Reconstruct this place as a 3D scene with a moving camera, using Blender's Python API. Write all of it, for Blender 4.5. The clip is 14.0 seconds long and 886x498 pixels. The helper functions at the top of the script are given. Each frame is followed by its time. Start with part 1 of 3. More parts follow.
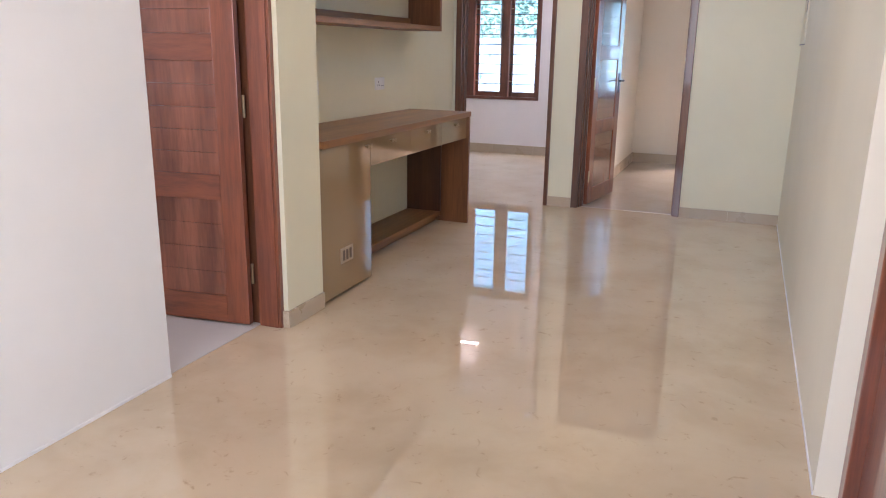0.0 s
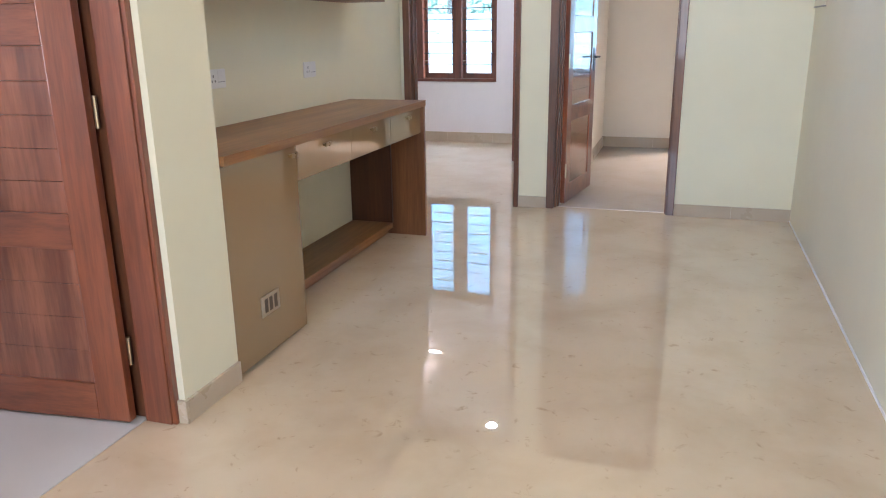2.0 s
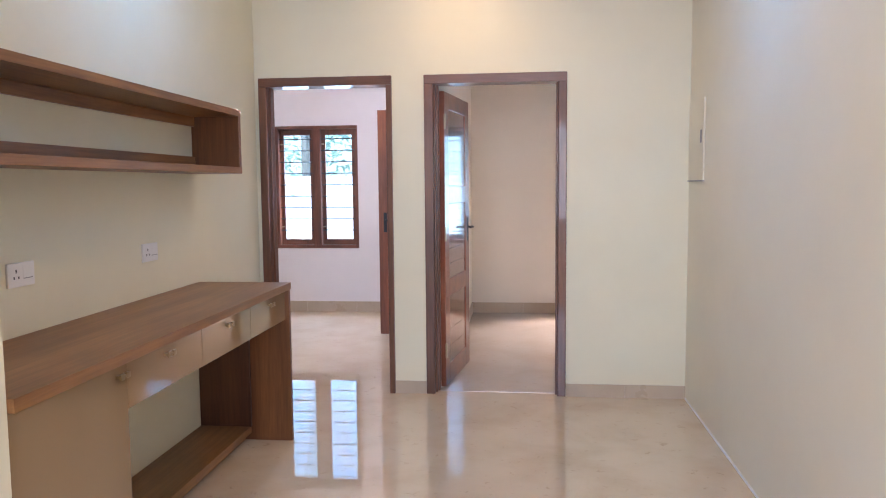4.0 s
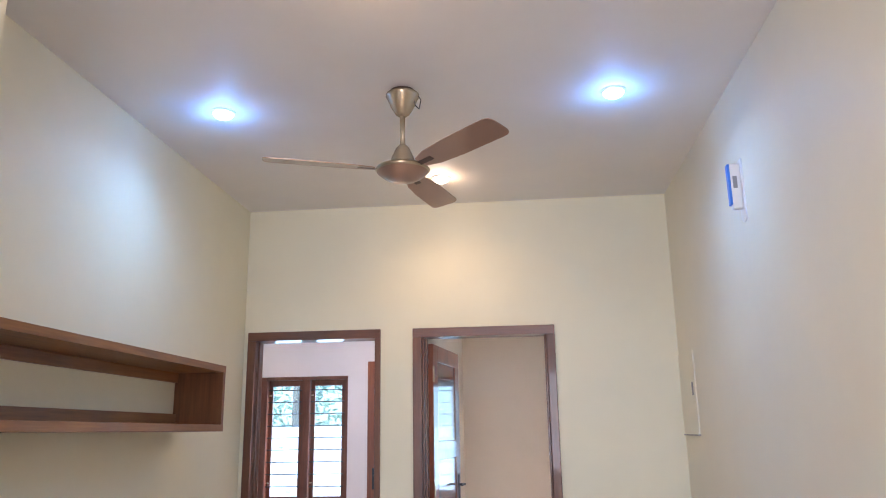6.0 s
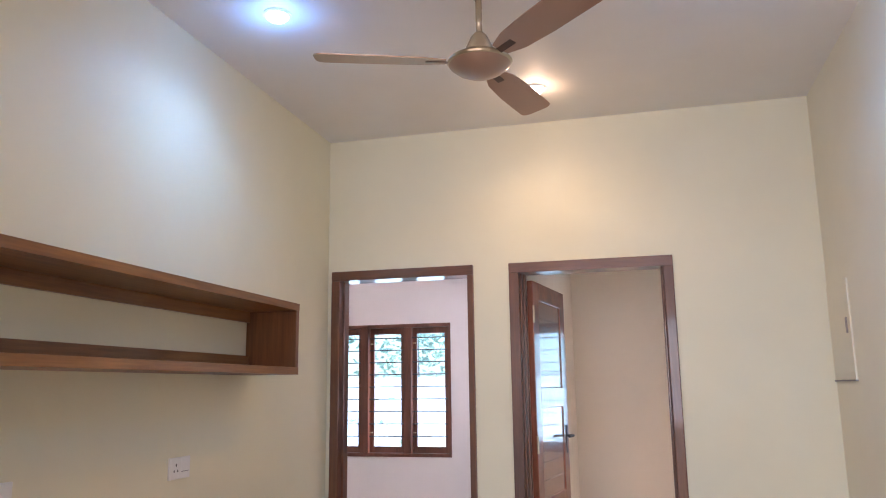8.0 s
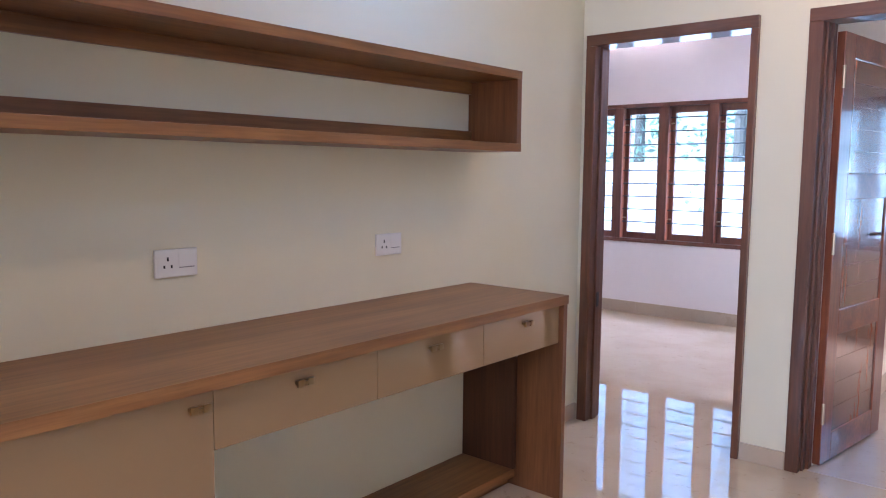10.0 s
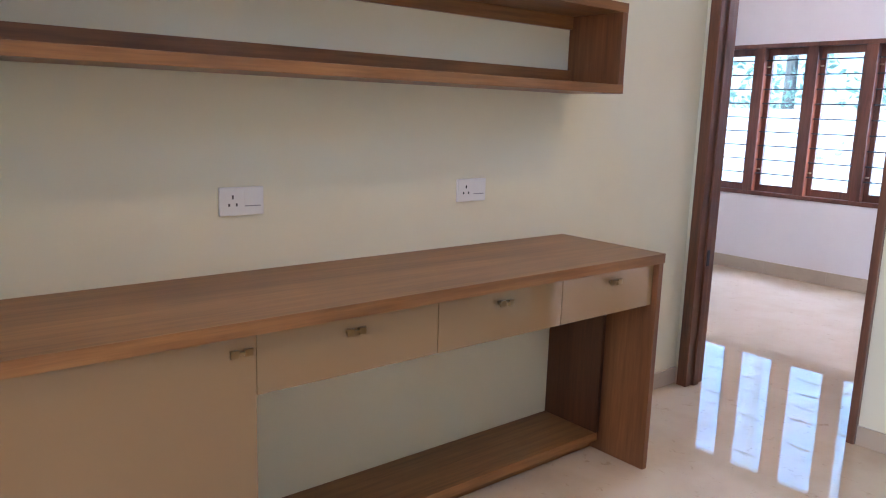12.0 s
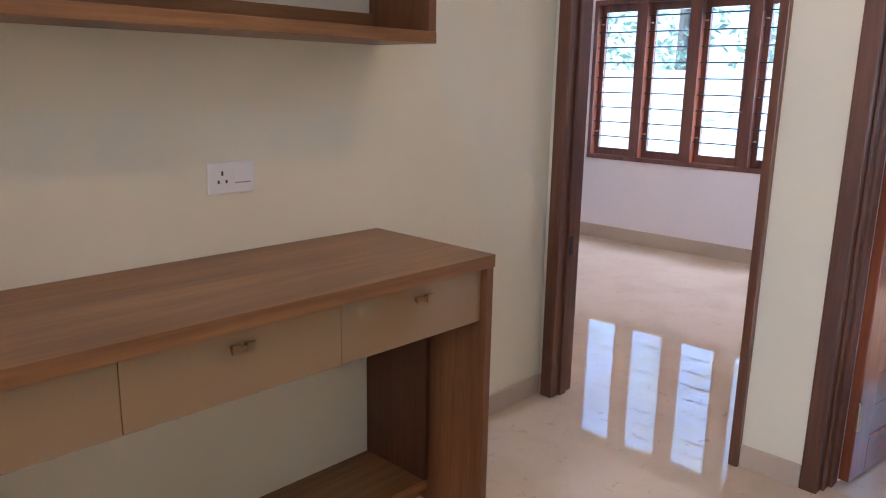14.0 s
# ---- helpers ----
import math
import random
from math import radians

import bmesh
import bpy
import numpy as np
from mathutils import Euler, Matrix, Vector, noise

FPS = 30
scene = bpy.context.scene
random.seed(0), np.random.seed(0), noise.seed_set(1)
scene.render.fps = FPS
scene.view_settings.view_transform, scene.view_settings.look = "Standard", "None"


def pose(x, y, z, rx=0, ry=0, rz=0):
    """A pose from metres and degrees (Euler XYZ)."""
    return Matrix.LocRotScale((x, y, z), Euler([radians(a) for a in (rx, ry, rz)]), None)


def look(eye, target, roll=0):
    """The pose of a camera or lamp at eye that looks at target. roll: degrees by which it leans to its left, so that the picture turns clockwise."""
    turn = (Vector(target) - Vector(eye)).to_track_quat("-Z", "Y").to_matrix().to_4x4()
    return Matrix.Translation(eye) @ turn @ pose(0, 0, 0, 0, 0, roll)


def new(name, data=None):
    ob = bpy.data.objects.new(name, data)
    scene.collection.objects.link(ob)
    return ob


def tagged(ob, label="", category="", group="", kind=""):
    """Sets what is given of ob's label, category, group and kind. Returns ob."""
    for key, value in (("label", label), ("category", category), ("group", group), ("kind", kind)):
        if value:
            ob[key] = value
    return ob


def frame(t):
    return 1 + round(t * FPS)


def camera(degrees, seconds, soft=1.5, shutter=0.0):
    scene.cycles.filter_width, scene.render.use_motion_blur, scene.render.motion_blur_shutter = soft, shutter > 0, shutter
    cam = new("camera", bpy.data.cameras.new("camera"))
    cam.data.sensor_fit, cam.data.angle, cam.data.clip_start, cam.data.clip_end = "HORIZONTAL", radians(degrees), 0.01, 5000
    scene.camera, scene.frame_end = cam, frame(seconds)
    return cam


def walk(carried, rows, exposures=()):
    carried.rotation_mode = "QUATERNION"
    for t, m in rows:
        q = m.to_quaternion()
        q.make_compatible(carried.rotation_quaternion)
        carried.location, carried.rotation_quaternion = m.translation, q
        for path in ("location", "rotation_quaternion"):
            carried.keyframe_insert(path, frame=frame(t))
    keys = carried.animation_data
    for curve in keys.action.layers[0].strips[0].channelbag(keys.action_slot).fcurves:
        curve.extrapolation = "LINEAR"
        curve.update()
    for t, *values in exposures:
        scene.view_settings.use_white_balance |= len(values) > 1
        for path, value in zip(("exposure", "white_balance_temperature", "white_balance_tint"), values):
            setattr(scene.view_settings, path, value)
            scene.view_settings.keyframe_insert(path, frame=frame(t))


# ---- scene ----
EXPOSURE = 1.95
GRADE = [(0.0, -0.08, 6800, 30), (0.5, -0.02, 6700, 22), (2.0, 0.18, 6450, 22), (5.0, 0.12, 6750, 36), (6.0, 0.0, 6750, 31), (7.0, -0.04, 6700, 30), (7.5, 0.0, 7050, 33),
         (8.5, -0.06, 7050, 36), (9.0, 0.0, 6150, 40), (12.0, 0.27, 6200, 31), (13.0, 0.14, 6450, 35), (14.0, -0.06, 6650, 36)]
CEILING = 2.944
cam = camera(61.4, 14.0, soft=1.1)
PATH = [
    (0, (2.446, -6.432, 1.326), (1.742, -4.632, 0.81), 0.9),
    (0.5, (2.378, -6.175, 1.314), (1.7, -4.368, 0.791), 0.9),
    (1, (2.298, -5.944, 1.306), (1.642, -4.136, 0.756), 0.0),
    (1.5, (2.137, -5.691, 1.309), (1.509, -3.875, 0.754), -1.0),
    (2, (2.049, -5.442, 1.293), (1.467, -3.613, 0.729), -0.7),
    (2.2, (2.049, -5.352, 1.309), (1.49, -3.518, 0.741), -0.8),
    (4.3, (1.755, -4.845, 1.402), (1.558, -2.857, 1.327), -0.4),
    (4.5, (1.76, -4.843, 1.411), (1.561, -2.853, 1.397), -0.3),
    (5, (1.766, -4.832, 1.425), (1.567, -2.846, 1.563), -0.3),
    (5.5, (1.783, -4.838, 1.434), (1.589, -2.872, 1.743), -0.3),
    (6, (1.811, -4.821, 1.441), (1.622, -2.888, 1.917), -0.9),
    (6.5, (1.85, -4.779, 1.425), (1.669, -2.886, 2.047), -1.5),
    (7, (1.855, -4.633, 1.402), (1.665, -2.736, 2.008), -1.2),
    (7.5, (1.822, -4.412, 1.417), (1.531, -2.5, 1.928), -1.0),
    (8, (1.844, -4.263, 1.394), (1.35, -2.36, 1.758), -0.7),
    (8.5, (1.995, -4.143, 1.426), (1.26, -2.29, 1.591), 0.1),
    (9, (2.036, -3.999, 1.402), (1.124, -2.22, 1.382), 0.2),
    (9.2, (2.051, -3.911, 1.37), (1.055, -2.179, 1.296), 0.2),
    (11.3, (2.114, -3.39, 1.374), (0.61, -2.113, 1.051), 1.4),
    (11.5, (2.112, -3.387, 1.374), (0.604, -2.118, 1.039), 1.6),
    (12, (2.116, -3.367, 1.375), (0.601, -2.114, 1.011), 1.8),
    (12.5, (2.113, -3.294, 1.367), (0.623, -2.016, 0.985), 1.5),
    (13, (1.982, -3.06, 1.331), (0.553, -1.713, 0.952), 0.8),
    (13.5, (1.91, -2.823, 1.36), (0.534, -1.432, 0.944), 0.8),
    (14, (1.854, -2.568, 1.358), (0.505, -1.16, 0.916), 1.1),
]
walk(cam, [(t, look(eye, target, roll)) for t, eye, target, roll in PATH],
     exposures=[(t, EXPOSURE + e, k, tint) for t, e, k, tint in GRADE])

# ---- world, sun and lamps ----
world = bpy.data.worlds.new("world")
scene.world = world
world.use_nodes = True
wn = world.node_tree
sky = wn.nodes.new("ShaderNodeTexSky")
sky.sky_type = "NISHITA"
sky.sun_disc = False
sky.sun_elevation = radians(55)
sky.sun_rotation = radians(200)
wn.links.new(sky.outputs["Color"], wn.nodes["Background"].inputs["Color"])
wn.nodes["Background"].inputs["Strength"].default_value = 0.15

sun = new("sun", bpy.data.lights.new("sun", "SUN"))
sun.data.energy, sun.data.angle, sun.data.color = 5.0, radians(0.5), (1.0, 0.95, 0.88)
sun.matrix_world = look((0, 0, 0), (0.22, 0.55, -0.85))


def window_light(name, x, y, z, aim, w, h, power, color=(0.86, 0.92, 1.0)):
    """An area lamp for the sky's light, in a window's opening or outside above it."""
    l = new(name, bpy.data.lights.new(name, "AREA"))
    l.data.shape, l.data.size, l.data.size_y = "RECTANGLE", w, h
    l.data.energy, l.data.color = power, color
    l.matrix_world = look((x, y, z), (x + aim[0], y + aim[1], z + aim[2]))
    return l


def downlight_lamp(name, x, y, power, color, spread=150):
    l = new(name, bpy.data.lights.new(name, "SPOT"))
    l.data.energy, l.data.color = power, color
    l.data.spot_size, l.data.spot_blend, l.data.shadow_soft_size = radians(spread), 1.0, 0.035
    l.matrix_world = look((x, y, CEILING - 0.038), (x, y + 0.0001, 0))
    return l


BLUE, WARM = (0.24, 0.56, 1.0), (1.0, 0.77, 0.45)
LAMPS = ((0.452, -1.625, BLUE), (2.291, -1.615, BLUE), (1.387, -0.535, WARM), (1.345, -2.68, WARM))
for lx, ly, c in LAMPS:
    downlight_lamp("downlight_beam", lx, ly, 12.8 if c is BLUE else 6.3, c, 156)
    # Extra point lamp, no real fitting: imitates the glare halo on the ceiling.
    p = new("downlight_halo", bpy.data.lights.new("downlight_halo", "POINT"))
    p.data.energy, p.data.color, p.data.shadow_soft_size = (0.69 if c is BLUE else 0.36), ((0.06, 0.36, 1.0) if c is BLUE else WARM), 0.03
    p.location = (lx, ly, CEILING - 0.10)
window_light("daylight_bedroom", -0.95, 3.34, 1.40, (0, -1, 0), 1.78, 1.24, 3.3, (0.60, 0.79, 1.0))
window_light("daylight_second_room", 2.94, 3.34, 1.38, (0, -1, 0), 1.36, 1.2, 4.0, (0.80, 0.88, 1.0))
# Two unseen fill lamps added outdoors above the windows to brighten the rooms.
window_light("bedroom_fill_outside", -0.95, 4.10, 3.30, (0, -0.62, -0.78), 2.4, 1.2, 130, (0.48, 0.67, 1.0))
window_light("second_room_fill_outside", 2.94, 4.40, 3.42, (0, -0.75, -0.66), 2.0, 1.2, 360, (1.0, 0.93, 0.86))
window_light("daylight_side_room", -1.74, -4.3, 1.5, (1, 0, 0), 0.9, 1.1, 5)
window_light("daylight_hall", 1.7, -8.10, 1.60, (0, 1, -0.05), 2.0, 1.6, 22, (0.60, 0.80, 1.0))
ROOM_LAMP = (0.30, 1.73)
downlight_lamp("ceiling_light_beam", *ROOM_LAMP, 26, (0.66, 0.80, 1.0), 170)


# ---- materials ----
def material(name, base, rough=0.5, metal=0.0, coat=0.0, spec=0.5):
    m = bpy.data.materials.new(name)
    m.use_nodes = True
    b = m.node_tree.nodes["Principled BSDF"]
    b.inputs["Base Color"].default_value = (*base, 1)
    b.inputs["Roughness"].default_value = rough
    b.inputs["Metallic"].default_value = metal
    b.inputs["Coat Weight"].default_value = coat
    b.inputs["Specular IOR Level"].default_value = spec
    return m, m.node_tree, b


def node(nt, kind, **values):
    n = nt.nodes.new(kind)
    for k, v in values.items():
        n.inputs[k].default_value = v
    return n


def coords(nt, scale=(1, 1, 1), turn=(0, 0, 0)):
    """World-sized coordinates, moved apart from object to object."""
    g = nt.nodes.new("ShaderNodeNewGeometry")
    m = nt.nodes.new("ShaderNodeMapping")
    m.inputs["Scale"].default_value = scale
    m.inputs["Rotation"].default_value = turn
    nt.links.new(g.outputs["Position"], m.inputs["Vector"])
    return m


def ramp(nt, source, stops):
    r = nt.nodes.new("ShaderNodeValToRGB")
    els = r.color_ramp.elements
    while len(els) < len(stops):
        els.new(0.5)
    for e, (p, c) in zip(els, stops):
        e.position, e.color = p, (*c, 1)
    nt.links.new(source, r.inputs["Fac"])
    return r


def bump(nt, b, source, strength, distance=0.002):
    n = nt.nodes.new("ShaderNodeBump")
    n.inputs["Strength"].default_value, n.inputs["Distance"].default_value = strength, distance
    nt.links.new(source, n.inputs["Height"])
    nt.links.new(n.outputs["Normal"], b.inputs["Normal"])


def shade(c, k):
    return tuple(min(1, v * k) for v in c)


def paint(name, base, rough=0.55, vary=0.05, grain=0.12):
    m, nt, b = material(name, base, rough)
    n = node(nt, "ShaderNodeTexNoise", Scale=1.3, Detail=4.0, Roughness=0.6)
    nt.links.new(coords(nt).outputs[0], n.inputs["Vector"])
    r = ramp(nt, n.outputs["Fac"], ((0.3, shade(base, 1 - vary)), (0.7, shade(base, 1 + vary * 0.4))))
    nt.links.new(r.outputs["Color"], b.inputs["Base Color"])
    f = node(nt, "ShaderNodeTexNoise", Scale=140.0, Detail=3.0)
    nt.links.new(coords(nt).outputs[0], f.inputs["Vector"])
    bump(nt, b, f.outputs["Fac"], grain, 0.001)
    return m


def timber(name, dark, light, rough, stretch, coat=0.0, fine=60.0, blotch=0.8):
    """Wood whose grain runs along the axis with the small stretch factor."""
    m, nt, b = material(name, light, rough, coat=coat)
    b.inputs["Coat Roughness"].default_value = 0.06
    n = node(nt, "ShaderNodeTexNoise", Scale=9.0, Detail=6.0, Roughness=0.62, Distortion=0.4)
    nt.links.new(coords(nt, stretch).outputs[0], n.inputs["Vector"])
    r = ramp(nt, n.outputs["Fac"], ((0.28, dark), (0.5, tuple((a + c) / 2 for a, c in zip(dark, light))), (0.72, light)))
    g = node(nt, "ShaderNodeTexNoise", Scale=fine, Detail=3.0, Roughness=0.7)
    nt.links.new(coords(nt, stretch).outputs[0], g.inputs["Vector"])
    gr = ramp(nt, g.outputs["Fac"], ((0.35, (0.72, 0.70, 0.68)), (0.62, (1, 1, 1))))
    big = node(nt, "ShaderNodeTexNoise", Scale=3.2, Detail=3.0)
    nt.links.new(coords(nt, (1, 1, 0.45)).outputs[0], big.inputs["Vector"])
    bigr = ramp(nt, big.outputs["Fac"], ((0.3, (blotch, blotch * 0.96, blotch * 0.96)), (0.7, (1.0, 1.0, 1.0))))
    x1, x2 = nt.nodes.new("ShaderNodeMix"), nt.nodes.new("ShaderNodeMix")
    for x in (x1, x2):
        x.data_type, x.blend_type = "RGBA", "MULTIPLY"
        x.inputs[0].default_value = 1.0
    nt.links.new(r.outputs["Color"], x1.inputs[6])
    nt.links.new(gr.outputs["Color"], x1.inputs[7])
    nt.links.new(x1.outputs[2], x2.inputs[6])
    nt.links.new(bigr.outputs["Color"], x2.inputs[7])
    nt.links.new(x2.outputs[2], b.inputs["Base Color"])
    bump(nt, b, g.outputs["Fac"], 0.06, 0.001)
    return m


def polished_tile(name, light, dark, stain, rough=0.010, spec=1.0):
    m, nt, b = material(name, light, rough, spec=spec)
    b.inputs["IOR"].default_value = 1.6
    c = coords(nt)
    cloud = node(nt, "ShaderNodeTexNoise", Scale=2.2, Detail=6.0, Roughness=0.58, Distortion=0.3)
    nt.links.new(c.outputs[0], cloud.inputs["Vector"])
    r = ramp(nt, cloud.outputs["Fac"], ((0.30, dark), (0.55, light), (0.8, shade(light, 1.05))))
    spots = node(nt, "ShaderNodeTexNoise", Scale=17.0, Detail=6.0, Roughness=0.68, Distortion=0.7)
    nt.links.new(c.outputs[0], spots.inputs["Vector"])
    mask = ramp(nt, spots.outputs["Fac"], ((0.61, (0, 0, 0)), (0.70, (0.6, 0.6, 0.6))))
    x = nt.nodes.new("ShaderNodeMix")
    x.data_type = "RGBA"
    nt.links.new(mask.outputs["Color"], x.inputs[0])
    nt.links.new(r.outputs["Color"], x.inputs[6])
    x.inputs[7].default_value = (*stain, 1)
    nt.links.new(x.outputs[2], b.inputs["Base Color"])
    rr = ramp(nt, cloud.outputs["Fac"], ((0.3, (rough * 1.4,) * 3), (0.7, (rough * 0.7,) * 3)))
    nt.links.new(rr.outputs["Color"], b.inputs["Roughness"])
    wave = node(nt, "ShaderNodeTexNoise", Scale=4.5, Detail=0.0)
    nt.links.new(c.outputs[0], wave.inputs["Vector"])
    bump(nt, b, wave.outputs["Fac"], 0.13, 0.002)
    return m


def glow(name, color, strength):
    m, nt, b = material(name, color, 0.4)
    b.inputs["Emission Color"].default_value = (*color, 1)
    b.inputs["Emission Strength"].default_value = strength
    return m


CREAM = paint("cream_wall_paint", (0.78, 0.735, 0.548))
BLUSH = paint("pale_blush_wall_paint", (0.79, 0.742, 0.595))
ROSE = paint("pale_rose_wall_paint", (0.81, 0.76, 0.74))
PEACH = paint("pale_peach_wall_paint", (0.84, 0.775, 0.67))
WHITE = paint("white_wall_paint", (0.85, 0.85, 0.84))
CEIL = paint("ceiling_paint", (0.80, 0.77, 0.74))
FLOOR = polished_tile("polished_beige_tile", (0.61, 0.475, 0.32), (0.54, 0.405, 0.26), (0.34, 0.22, 0.12))
FLOOR_GREY = paint("pale_grey_tile", (0.56, 0.53, 0.49), 0.3, 0.06, 0.05)
FLOOR_PALE = polished_tile("polished_pale_tile", (0.60, 0.51, 0.42), (0.54, 0.45, 0.36), (0.40, 0.30, 0.21))
SKIRT = polished_tile("beige_skirting_tile", (0.52, 0.415, 0.30), (0.47, 0.365, 0.26), (0.42, 0.32, 0.23), 0.32, 0.4)
DOOR_V = timber("varnished_door_wood_upright", (0.16, 0.036, 0.016), (0.38, 0.108, 0.040), 0.34, (1, 1, 0.07), 0.6)
DOOR_X = timber("varnished_door_wood_across", (0.16, 0.036, 0.016), (0.38, 0.108, 0.040), 0.34, (0.07, 1, 1), 0.6)
FRAME_V = timber("dark_frame_wood_upright", (0.085, 0.027, 0.011), (0.225, 0.078, 0.032), 0.40, (1, 1, 0.07), 0.4)
FRAME_X = timber("dark_frame_wood_across", (0.085, 0.027, 0.011), (0.225, 0.078, 0.032), 0.40, (0.07, 1, 1), 0.8)
WINDOW_V = timber("varnished_window_wood", (0.11, 0.034, 0.020), (0.27, 0.092, 0.052), 0.36, (1, 1, 0.07), 0.6)
PANEL_V = timber("varnished_panel_wood", (0.18, 0.045, 0.020), (0.47, 0.155, 0.072), 0.25, (1, 1, 0.09), 0.7, 60.0, 0.6)
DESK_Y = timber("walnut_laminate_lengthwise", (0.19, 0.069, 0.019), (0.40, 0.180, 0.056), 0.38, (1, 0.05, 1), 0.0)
# Same laminate toned darker on uprights: shade under the boards is in the colour.
DESK_Z = timber("walnut_laminate_upright_shaded", (0.13, 0.042, 0.012), (0.27, 0.104, 0.033), 0.38, (1, 1, 0.05), 0.0)
# Darkest copy of the laminate: knee-space shade is put into its colour.
DESK_D = timber("walnut_laminate_deep_shade", (0.060, 0.018, 0.006), (0.14, 0.050, 0.017), 0.38, (1, 1, 0.05), 0.0)
GLOSS, _, _g = material("cream_gloss_laminate", (0.29, 0.176, 0.082), 0.06)
_g.inputs["Coat Weight"].default_value = 0.7
PLASTIC, _, _ = material("white_plastic", (0.78, 0.77, 0.74), 0.35)
DARK, _, _ = material("dark_recess", (0.02, 0.02, 0.022), 0.5)
GREY, _, _ = material("grey_plastic", (0.28, 0.27, 0.27), 0.5)
SLOT, _, _ = material("brown_slot", (0.10, 0.06, 0.035), 0.5)
BLUE_PLASTIC, _, _ = material("blue_plastic", (0.04, 0.22, 0.75), 0.35)
PULL, _, _ = material("antique_metal", (0.30, 0.19, 0.09), 0.3, 1.0)
VENT, _, _ = material("pale_beige_plastic", (0.42, 0.31, 0.21), 0.35)
CHROME, _, _ = material("brushed_steel", (0.44, 0.36, 0.25), 0.32, 1.0)
IRON, _, _ = material("black_iron", (0.03, 0.03, 0.035), 0.5, 0.3)
BAR, _, _ = material("blue_grey_bar_paint", (0.03, 0.042, 0.05), 0.45)
FANGOLD, _, _ = material("champagne_metal_paint", (0.42, 0.33, 0.22), 0.26, 0.4)
FANBROWN, _, _ = material("brown_metal_paint", (0.36, 0.22, 0.16), 0.30, 0.3, 0.6)
FANDARK, _, _ = material("dark_brown_metal_paint", (0.09, 0.05, 0.035), 0.4, 0.3)
LED_BLUE = glow("cool_led", (0.40, 0.68, 1.0), 8)
LED_WHITE = glow("white_led", (1.0, 0.96, 0.97), 9)
LED_ROOM = glow("room_light_led", (0.86, 0.91, 1.0), 105)
LED_WARM = glow("warm_led", (1.0, 0.90, 0.76), 12)
GLASS, gnt, gb = material("window_glass", (0.9, 0.95, 1.0), 0.02)
clear, gmix = gnt.nodes.new("ShaderNodeBsdfTransparent"), gnt.nodes.new("ShaderNodeMixShader")
clear.inputs["Color"].default_value = (0.62, 0.87, 1.0, 1)
gmix.inputs[0].default_value = 0.06
gnt.links.new(clear.outputs[0], gmix.inputs[1])
gnt.links.new(gb.outputs[0], gmix.inputs[2])
gnt.links.new(gmix.outputs[0], gnt.nodes["Material Output"].inputs["Surface"])


# ---- building blocks ----
def add_box(bm, x0, x1, y0, y1, z0, z1, bevel=0.0):
    m = Matrix.LocRotScale(((x0 + x1) / 2, (y0 + y1) / 2, (z0 + z1) / 2), None, (abs(x1 - x0), abs(y1 - y0), abs(z1 - z0)))
    made = bmesh.ops.create_cube(bm, size=1, matrix=m)
    if bevel:
        edges = {e for v in made["verts"] for e in v.link_edges}
        bmesh.ops.bevel(bm, geom=list(edges), offset=bevel, segments=2, affect="EDGES", profile=0.6)


def box(*dims, bevel=0.0):
    bm = bmesh.new()
    add_box(bm, *dims, bevel=bevel)
    return bm


def lathe(profile, steps=32):
    """A turned shape about z from (radius, height) pairs."""
    bm = bmesh.new()
    rings = []
    for r, z in profile:
        rings.append([bm.verts.new((r * math.cos(a), r * math.sin(a), z)) for a in np.linspace(0, 2 * math.pi, steps, endpoint=False)])
    for lo, hi in zip(rings, rings[1:]):
        for k in range(steps):
            bm.faces.new((lo[k], lo[(k + 1) % steps], hi[(k + 1) % steps], hi[k]))
    bm.faces.new(rings[0][::-1])
    bm.faces.new(rings[-1])
    bmesh.ops.recalc_face_normals(bm, faces=bm.faces)
    return bm


def rod(p, q, r, steps=10):
    bm = lathe(((r, 0), (r, (Vector(q) - Vector(p)).length)), steps)
    turn = (Vector(q) - Vector(p)).to_track_quat("Z", "Y").to_matrix().to_4x4()
    bm.transform(Matrix.Translation(p) @ turn)
    return bm


def mesh_of(name, bm, mat, smooth=False):
    me = bpy.data.meshes.new(name)
    bm.to_mesh(me)
    bm.free()
    me.materials.append(mat)
    if smooth:
        for p in me.polygons:
            p.use_smooth = True
    return me


def part(name, bm, mat, parent=None, label="", smooth=False):
    ob = new(name, mesh_of(name, bm, mat, smooth))
    ob.parent = parent
    return tagged(ob, label)


def thing(name, x, y, z, label, category, group="", kind=""):
    e = new(name)
    e.location = (x, y, z)
    return tagged(e, label, category, group, kind)


def structure(name, boxes, mat, label, category):
    bm = bmesh.new()
    for b in boxes:
        add_box(bm, *b)
    ob = part(name, bm, mat)
    return tagged(ob, label, category, "", "structure")


# ---- structure ----
structure("floor", [(-2.6, 4.2, -8.4, 3.42, -0.12, 0.0)], FLOOR, "polished beige marble-look tiled floor", "floor")
structure("floor_side_room", [(-1.7, 0.350, -5.4, -3.515, 0.0, 0.004)], FLOOR_GREY, "pale grey matt tiled floor of the side room", "floor")
structure("ceiling", [(-2.6, 4.2, -8.4, 3.42, CEILING, CEILING + 0.12)], CEIL, "smooth white painted ceiling", "ceiling")
XR = 2.812
SKEW = Matrix.Translation((XR, 0, 0)) @ Matrix.Rotation(radians(-0.40), 4, "Z") @ Matrix.Translation((-XR, 0, 0))  # the east wall is not quite parallel
